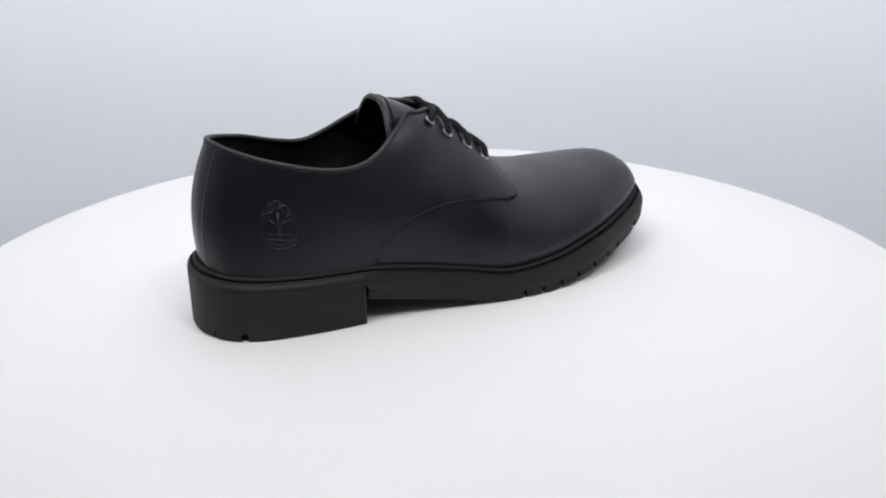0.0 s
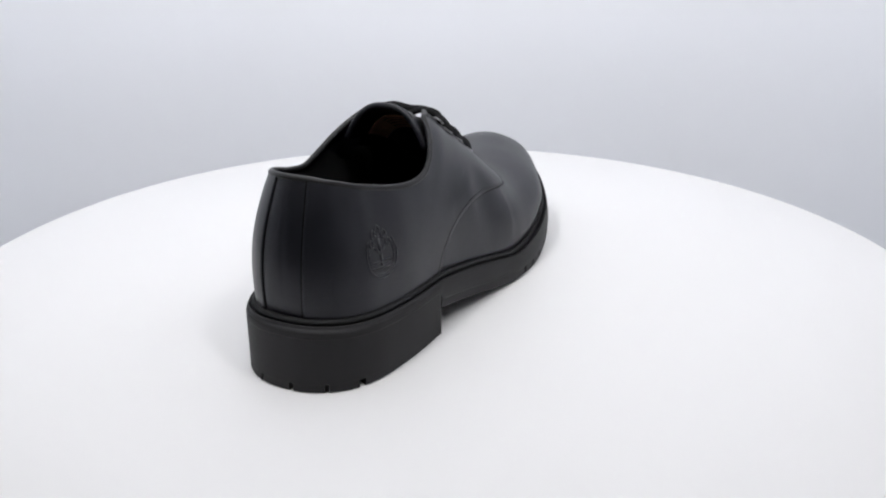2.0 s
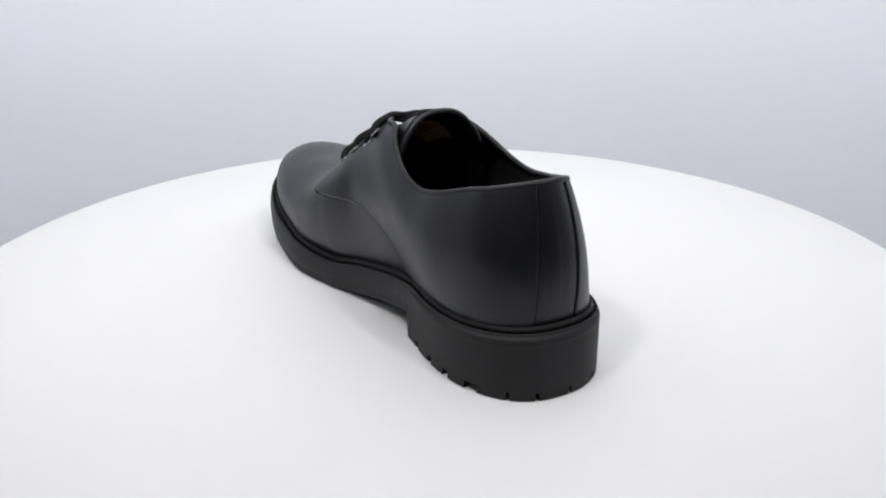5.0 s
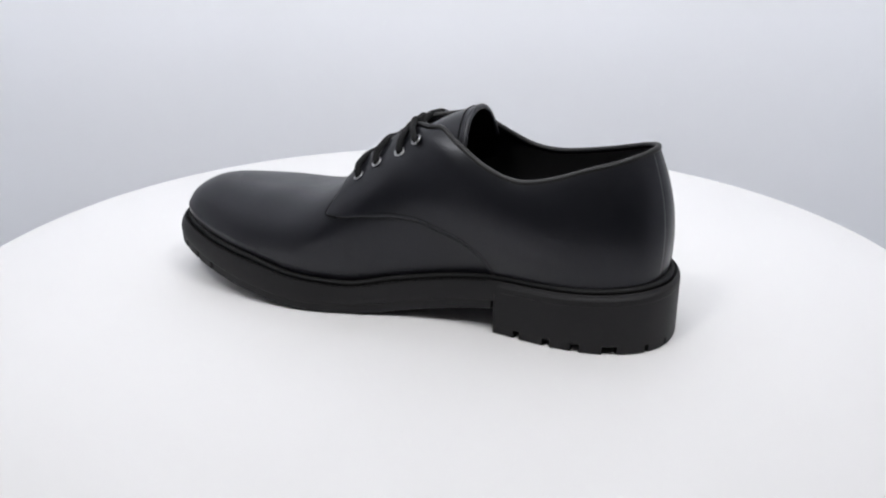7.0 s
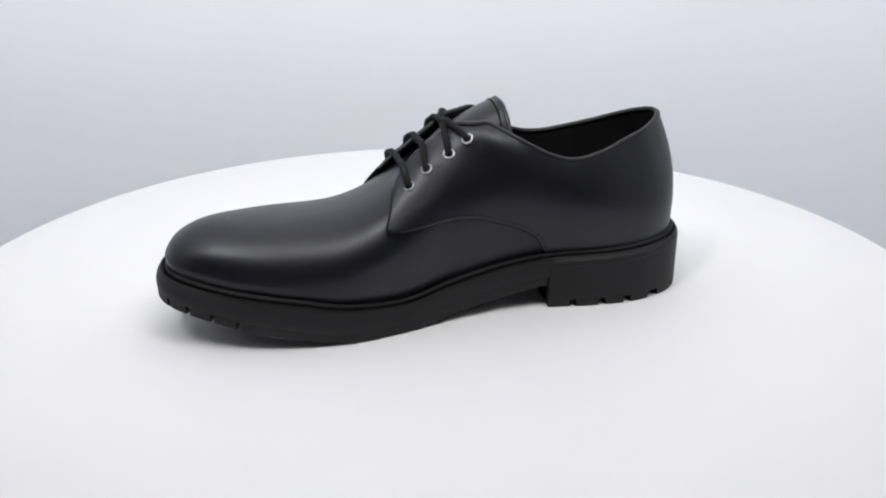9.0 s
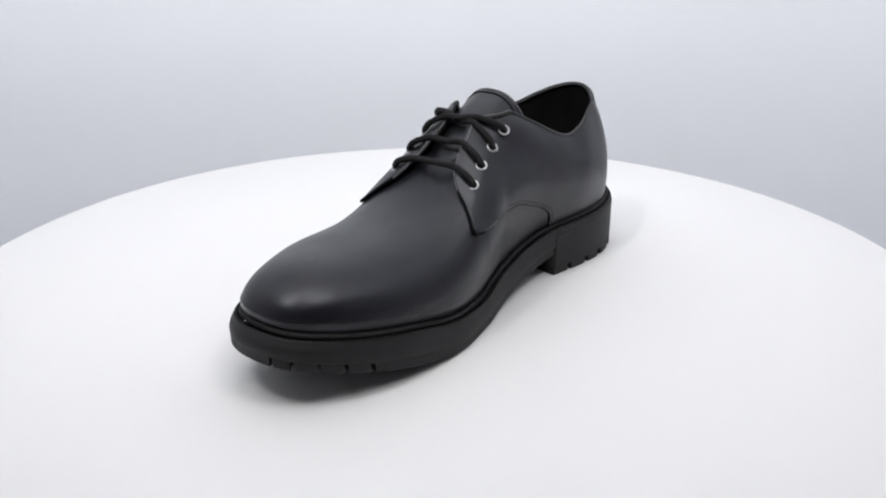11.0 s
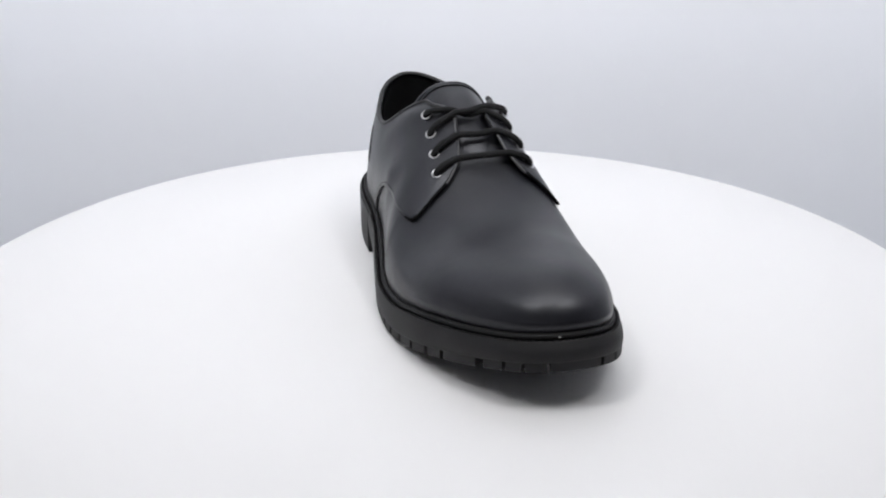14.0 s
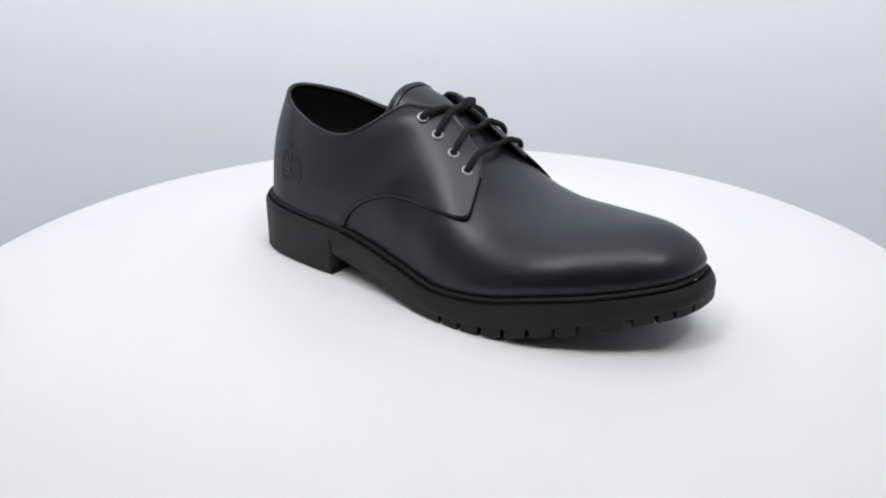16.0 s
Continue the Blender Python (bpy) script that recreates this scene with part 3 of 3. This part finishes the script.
def heel():
    la, ma = arc_at("L", -0.0592), arc_at("M", -0.0545)
    al, am = np.linspace(la, 0, 60), np.linspace(0, ma, 60)[1:]
    p1, n1 = along("L", al)
    p2, n2 = along("M", am)
    p, n = np.vstack([p1, p2]), np.vstack([n1, n2])
    brk = np.linspace(p[-1], p[0], 12)[1:-1]
    brk[:, 0] -= 0.0025 * np.sin(np.linspace(0, math.pi, 10))
    p = np.vstack([p, brk])
    n = np.vstack([n, np.tile([-1.0, 0.0], (10, 1))])
    top = welt_z(p[:, 0]) - 0.0066
    rows = [(0.02, top * 0 + 0.0045), (0.0, top * 0 + 0.0045), (0.0, top * 0 + 0.0047), (0.0, top * 0.5), (0.0, top - 0.0002), (0.0, top), (0.02, top)]
    g = np.stack([np.concatenate([p + n * i, z[:, None]], 1) for i, z in rows], 1)
    k, m = g.shape[:2]
    faces = grid_faces(k, m, close_u=True) + [tuple(i * m for i in range(k)), tuple(i * m + m - 1 for i in range(k))[::-1]]
    ob = mesh_object("heel", g.reshape(-1, 3), faces, M_RUBBER, SHOE, "stacked black rubber heel block")
    core = np.stack([np.concatenate([p + n * 0.008, np.full((k, 1), z)], 1) for z in (0.0008, 0.0050)], 1)
    mesh_object("heel_core", core.reshape(-1, 3), grid_faces(k, 2, close_u=True) + [tuple(i * 2 for i in range(k))], M_RUBBER, ob, smooth=False)
    # lugs between the notches of the heel's edge
    cuts = [("L", la, 0), ("L", arc_at("L", -0.125), 0.0036), ("L", 0.022, 0.002), ("L", 0.004, 0.002), ("M", 0.014, 0.002), ("M", 0.028, 0.002),
            ("M", arc_at("M", -0.1185), 0.0080), ("M", arc_at("M", -0.1010), 0.0048), ("M", arc_at("M", -0.0855), 0.0042), ("M", arc_at("M", -0.0685), 0.0036), ("M", ma, 0)]
    line = lambda side, a: -a if side == "L" else a
    for (s0, a0, w0), (s1, a1, w1) in zip(cuts, cuts[1:]):
        lo, hi = line(s0, a0) + w0 / 2, line(s1, a1) - w1 / 2
        st = []
        for v in np.linspace(lo, hi, max(4, int((hi - lo) / 0.003))):
            q, m2 = along("M" if v > 0 else "L", np.array(abs(v)))
            st.append((q, m2))
        band_block("tread_lug", st, lambda v: v * 0, lambda v: v * 0 + 0.0045, 0.010, ob, M_RUBBER)


heel()


def forefoot_tread():
    """Lugs round the edge of the forefoot, and the sheet between them."""
    def lugs(side, cuts):
        arcs = [(arc_at(side, v), w) for v, w in cuts]
        for (a0, w0), (a1, w1) in zip(arcs, arcs[1:]):
            st = [tuple(along(side, np.array(v))) for v in np.linspace(a0 + w0 / 2, a1 - w1 / 2, max(6, int((a1 - a0) / 0.004)))]
            st = [(q + m * 0.0003, m) for q, m in st]
            band_block("tread_lug", st, lambda v: tread_z(v), lambda v: tread_z(v) + 0.0052, 0.012, OUTSOLE, M_RUBBER)
    notch = 0.0024
    lugs("L", [(-0.0575, 0.0), (0.036, notch), (0.049, notch), (0.062, notch), (0.0755, notch), (0.089, notch), (0.102, notch), (0.113, notch), (0.135, 0.0048), (0.146, 0.0018), (0.1525, 0.0018), (0.1575, 0.0018)])
    lugs("M", [(-0.0530, 0.0), (0.118, notch), (0.131, notch), (0.143, notch), (0.1525, 0.0018), (0.1575, 0.0018)])
    # the lug round the toe
    st = [tuple(along("L", np.array(v))) for v in np.linspace(arc_at("L", 0.1575) + 0.0009, SIDE["L"][1][-1], 6)]
    st += [tuple(along("M", np.array(v))) for v in np.linspace(SIDE["M"][1][-1], arc_at("M", 0.1575) + 0.0009, 6)[1:]]
    st = [(q + m * 0.0003, m) for q, m in st]
    band_block("tread_lug", st, lambda v: tread_z(v), lambda v: tread_z(v) + 0.0052, 0.012, OUTSOLE, M_RUBBER)
    p, n = outline_ring(300)
    h = len(p) // 2
    left, right = (p[:h] + n[:h] * 0.010), (p[h:] + n[h:] * 0.010)[::-1]
    keep = (left[:, 0] > -0.050) & (left[:, 0] < 0.146)
    left = left[keep]
    ry = np.interp(left[:, 0], right[5:-5, 0], right[5:-5, 1])
    right = np.stack([left[:, 0], ry], 1)
    f = np.linspace(0, 1, 9)[None, :, None]
    g = left[:, None, :] * (1 - f) + right[:, None, :] * f
    lo = np.concatenate([g, (tread_z(g[..., 0]) + 0.0008)[..., None]], -1)
    hi = lo.copy()
    hi[..., 2] += 0.004
    sheet("tread_sheet", hi, lo, M_RUBBER, OUTSOLE)


forefoot_tread()


# ---- tongue, eyelets, laces ----
def tongue_point(v, w, lift=0.0):
    """v across (-1 to 1), w along from the vamp (0) to the free end (1)."""
    cx = cubic([0, 0.35, 0.7, 1.0], [33, 8, -14, -30.5], w)
    cz = cubic([0, 0.35, 0.7, 1.0], [66.0, 94.6, 108.4, 115.4], w)
    half = cubic([0, 0.35, 0.7, 1.0], [9, 16, 20.5, 24.5], w)
    drop = cubic([0, 0.35, 0.7, 1.0], [4.0, 9.0, 15.0, 20.5], w)
    mid = cubic([0, 0.35, 0.7, 1.0], [20.5, 19.2, 17.0, 15.2], w)
    back = -2.0 * ease(0.75, 1.0, w) * np.abs(v) ** 2
    return np.stack([(cx + back), mid + half * v, cz - drop * np.abs(v) ** 2.7 + lift * 1000], -1) / 1000


def tongue():
    v, w = np.linspace(-1, 1, 41)[None, :], np.linspace(0, 1, 60)[:, None]
    top = tongue_point(v, w)
    ob = sheet("tongue", top, top - np.array([0.0008, 0, 0.0028]), M_LEATHER, SHOE, "black leather tongue with a turned edge")
    edge = [tongue_point(np.array(a), np.array(b)) for a, b in [(-0.97, q) for q in np.linspace(0.55, 0.93, 20)] + [(q, 0.94) for q in np.linspace(-0.95, 0.95, 50)] + [(0.97, q) for q in np.linspace(0.93, 0.55, 20)]]
    tube("stitching", np.array(edge) + np.array([0, 0, 0.0001]), 0.0005, M_THREAD_SHADE, ob, sides=6)
    tip = [tongue_point(np.array(q), np.array(1.0)) - np.array([0.0004, 0, 0.0014]) for q in np.linspace(-1, 1, 60)]
    tube("rolled_edge", np.array(tip), 0.0017, M_LEATHER, ob, sides=8)
    # printed patch on the underside
    v, w = np.linspace(-0.86, 0.94, 25)[None, :], np.linspace(0.40, 0.71, 12)[:, None]
    low = tongue_point(v, w) - np.array([0.0010, 0, 0.0032])
    patch = sheet("patch", low, low - np.array([0.0002, 0, 0.0005]), M_PATCH, ob, "brown printed patch on the underside")
    for w0 in (0.46, 0.52, 0.58, 0.64):
        bar = tongue_point(np.linspace(-0.5, 0.5, 15)[None, :], np.array([[w0], [w0 + 0.016]])) - np.array([0.0013, 0, 0.0039])
        sheet("print_bar", bar, bar - np.array([0.0, 0, 0.0002]), M_PRINT, patch)


tongue()

EYELETS = {"L": [(-8.3, -3.1, 100.3), (2.9, -3.4, 92.6), (15.1, -4.8, 84.9), (26.3, -6.5, 77.9)], "M": [(-9, 39.7, 98.8), (2.4, 41, 92.5), (14.4, 43.4, 85.2), (25.8, 47, 78.8)]}
HOLES = {}


def ring_mesh(radius, thick, steps=20, sides=8):
    verts = []
    for i in range(steps):
        a = 2 * math.pi * i / steps
        for j in range(sides):
            b = 2 * math.pi * j / sides
            r = radius + thick * math.cos(b)
            verts.append((r * math.cos(a), r * math.sin(a), 0.7 * thick * math.sin(b)))
    return verts, grid_faces(steps, sides, close_u=True, close_v=True)


def eyelets():
    verts, faces = ring_mesh(0.0027, 0.0006)
    first = None
    for side in "LM":
        for i, place in enumerate(EYELETS[side]):
            a, s = find_raised(side, *place)
            off = 0.0014 + float(lifted(side, np.array(a), np.array(s)))
            c = form(side, np.array(a), np.array(s), off)
            n = form(side, np.array(a), np.array(s), off + 0.001) - c
            n = Vector(n / np.linalg.norm(n))
            HOLES[side, i] = (c, np.array(n))
            if first is None:
                ob = first = mesh_object("eyelet", verts, faces, M_METAL, SHOE, "dull silver metal eyelet")
            else:
                ob = new("eyelet", first.data)
                ob.parent = SHOE
                tagged(ob, "dull silver metal eyelet")
            ob.matrix_local = Matrix.Translation(c) @ n.to_track_quat("Z", "Y").to_matrix().to_4x4()
            disc = [(0.0021 * math.cos(2 * math.pi * k / 16), 0.0021 * math.sin(2 * math.pi * k / 16), z) for z in (-0.0004, 0.0001) for k in range(16)]
            hole = mesh_object("eyelet_hole", disc, [tuple(range(16, 32)), tuple(range(15, -1, -1))] + [(k, (k + 1) % 16, 16 + (k + 1) % 16, 16 + k) for k in range(16)], M_LINING, ob)


eyelets()


def facing_at(side, x):
    """The place on the facing's edge abreast of x."""
    c0, marks = QCURVE[side]
    u = c0[marks[3] - 60:marks[5] + 30]
    p = form(side, u[:, 0], u[:, 1], 0.0012 + lifted(side, u[:, 0], u[:, 1]))
    return p[int(np.argmin(np.abs(p[:, 0] - x)))]


def lace(i, j, over, drop, ahead=0.0):
    """A lace from the lateral hole i to the medial hole j, lying over both facings; drop: how far it hangs between them."""
    (h0, n0), (h1, n1) = HOLES["L", i], HOLES["M", j]
    mid_x = 0.5 * (h0[0] + h1[0]) + ahead
    e0, e1 = facing_at("L", 0.3 * h0[0] + 0.7 * mid_x), facing_at("M", 0.3 * h1[0] + 0.7 * mid_x)
    e0, e1 = e0 + np.array([0, 0, over]), e1 + np.array([0, 0, over])
    m = 0.5 * (e0 + e1) - np.array([0, 0, drop])
    pts = [h0 - n0 * 0.0025, h0 + n0 * 0.0008, 0.68 * h0 + 0.32 * e0 + n0 * 0.0024, 0.3 * h0 + 0.7 * e0 + n0 * 0.0012, e0 + (m - e0) * 0.12, m,
           e1 + (m - e1) * 0.12, 0.3 * h1 + 0.7 * e1 + n1 * 0.0012, 0.68 * h1 + 0.32 * e1 + n1 * 0.0024, h1 + n1 * 0.0008, h1 - n1 * 0.0025]
    path = smooth_curve(pts, 72)
    return tube("lace", path, 0.0018, M_LACE, SHOE, "round black woven shoelace", sides=10)


lace(3, 3, 0.0018, -0.0002, 0.0005)
lace(2, 2, 0.0018, 0.0010, -0.001)
lace(0, 1, 0.0012, 0.0026, 0.004)
lace(1, 0, 0.0024, 0.0008, 0.005)


# ---- embossed mark on the lateral quarter: a ring round a plain tree shape ----
def emboss():
    def on_side(x, z):
        a, s = find("L", x, None, z)
        return a, s
    a0, s0 = on_side(-101.5, 61.5)

    def cord(pts, r):
        path = np.array([form("L", np.array(a0 + 0.95 * dx / 1000), np.array(s0 + 0.95 * dz / 68.0), 0.0012) for dx, dz in pts])
        tube("embossed_line", path, 0.7 * r / 1000, M_LEATHER, QPART["L"], sides=6)
    cord([(14.5 * math.cos(t), -1 + 14 * math.sin(t)) for t in np.linspace(radians(-215), radians(35), 36)], 0.75)
    cord([(12 * math.cos(t), -1 + 11.5 * math.sin(t)) for t in np.linspace(radians(-200), radians(20), 32)], 0.5)
    cord([(0, -8), (0.2, 0), (0.4, 8)], 1.3)
    cord([(0.2, -2), (3, 1), (5.5, 3)], 1.0)
    cord([(0.2, -2), (-3, 1), (-5.5, 3)], 1.0)
    # rounded clumps of the crown
    for dx, dz, r in ((0.4, 12.5, 2.6), (-5.2, 10.2, 2.4), (5.8, 10, 2.4), (-8.2, 5.2, 2.2), (8.4, 5, 2.2)):
        cord([(dx + r * math.cos(t), dz + r * math.sin(t)) for t in np.linspace(0, 2 * math.pi, 15)], 0.9)
    cord([(-8, -5.6), (0, -6), (8, -5.6)], 0.9)
    cord([(-10, -9), (0, -9.5), (10, -9)], 0.8)


emboss()


def speck():
    verts, faces = ring_mesh(0.00025, 0.0003, 10, 6)
    ob = mesh_object("lint", verts, faces, M_SPECK, SHOE, "tiny white speck of lint on the welt")
    ob.location = (0.1545, 0.0175, 0.0388)


speck()


def motions():
    rows = [(t, pose(0, 0, 0, 0, 0, TURN_START + TURN_RATE * t)) for t in np.arange(0, 16.01, 0.5)]
    walk(SHOE, rows)
    walk(TABLE, rows)


motions()
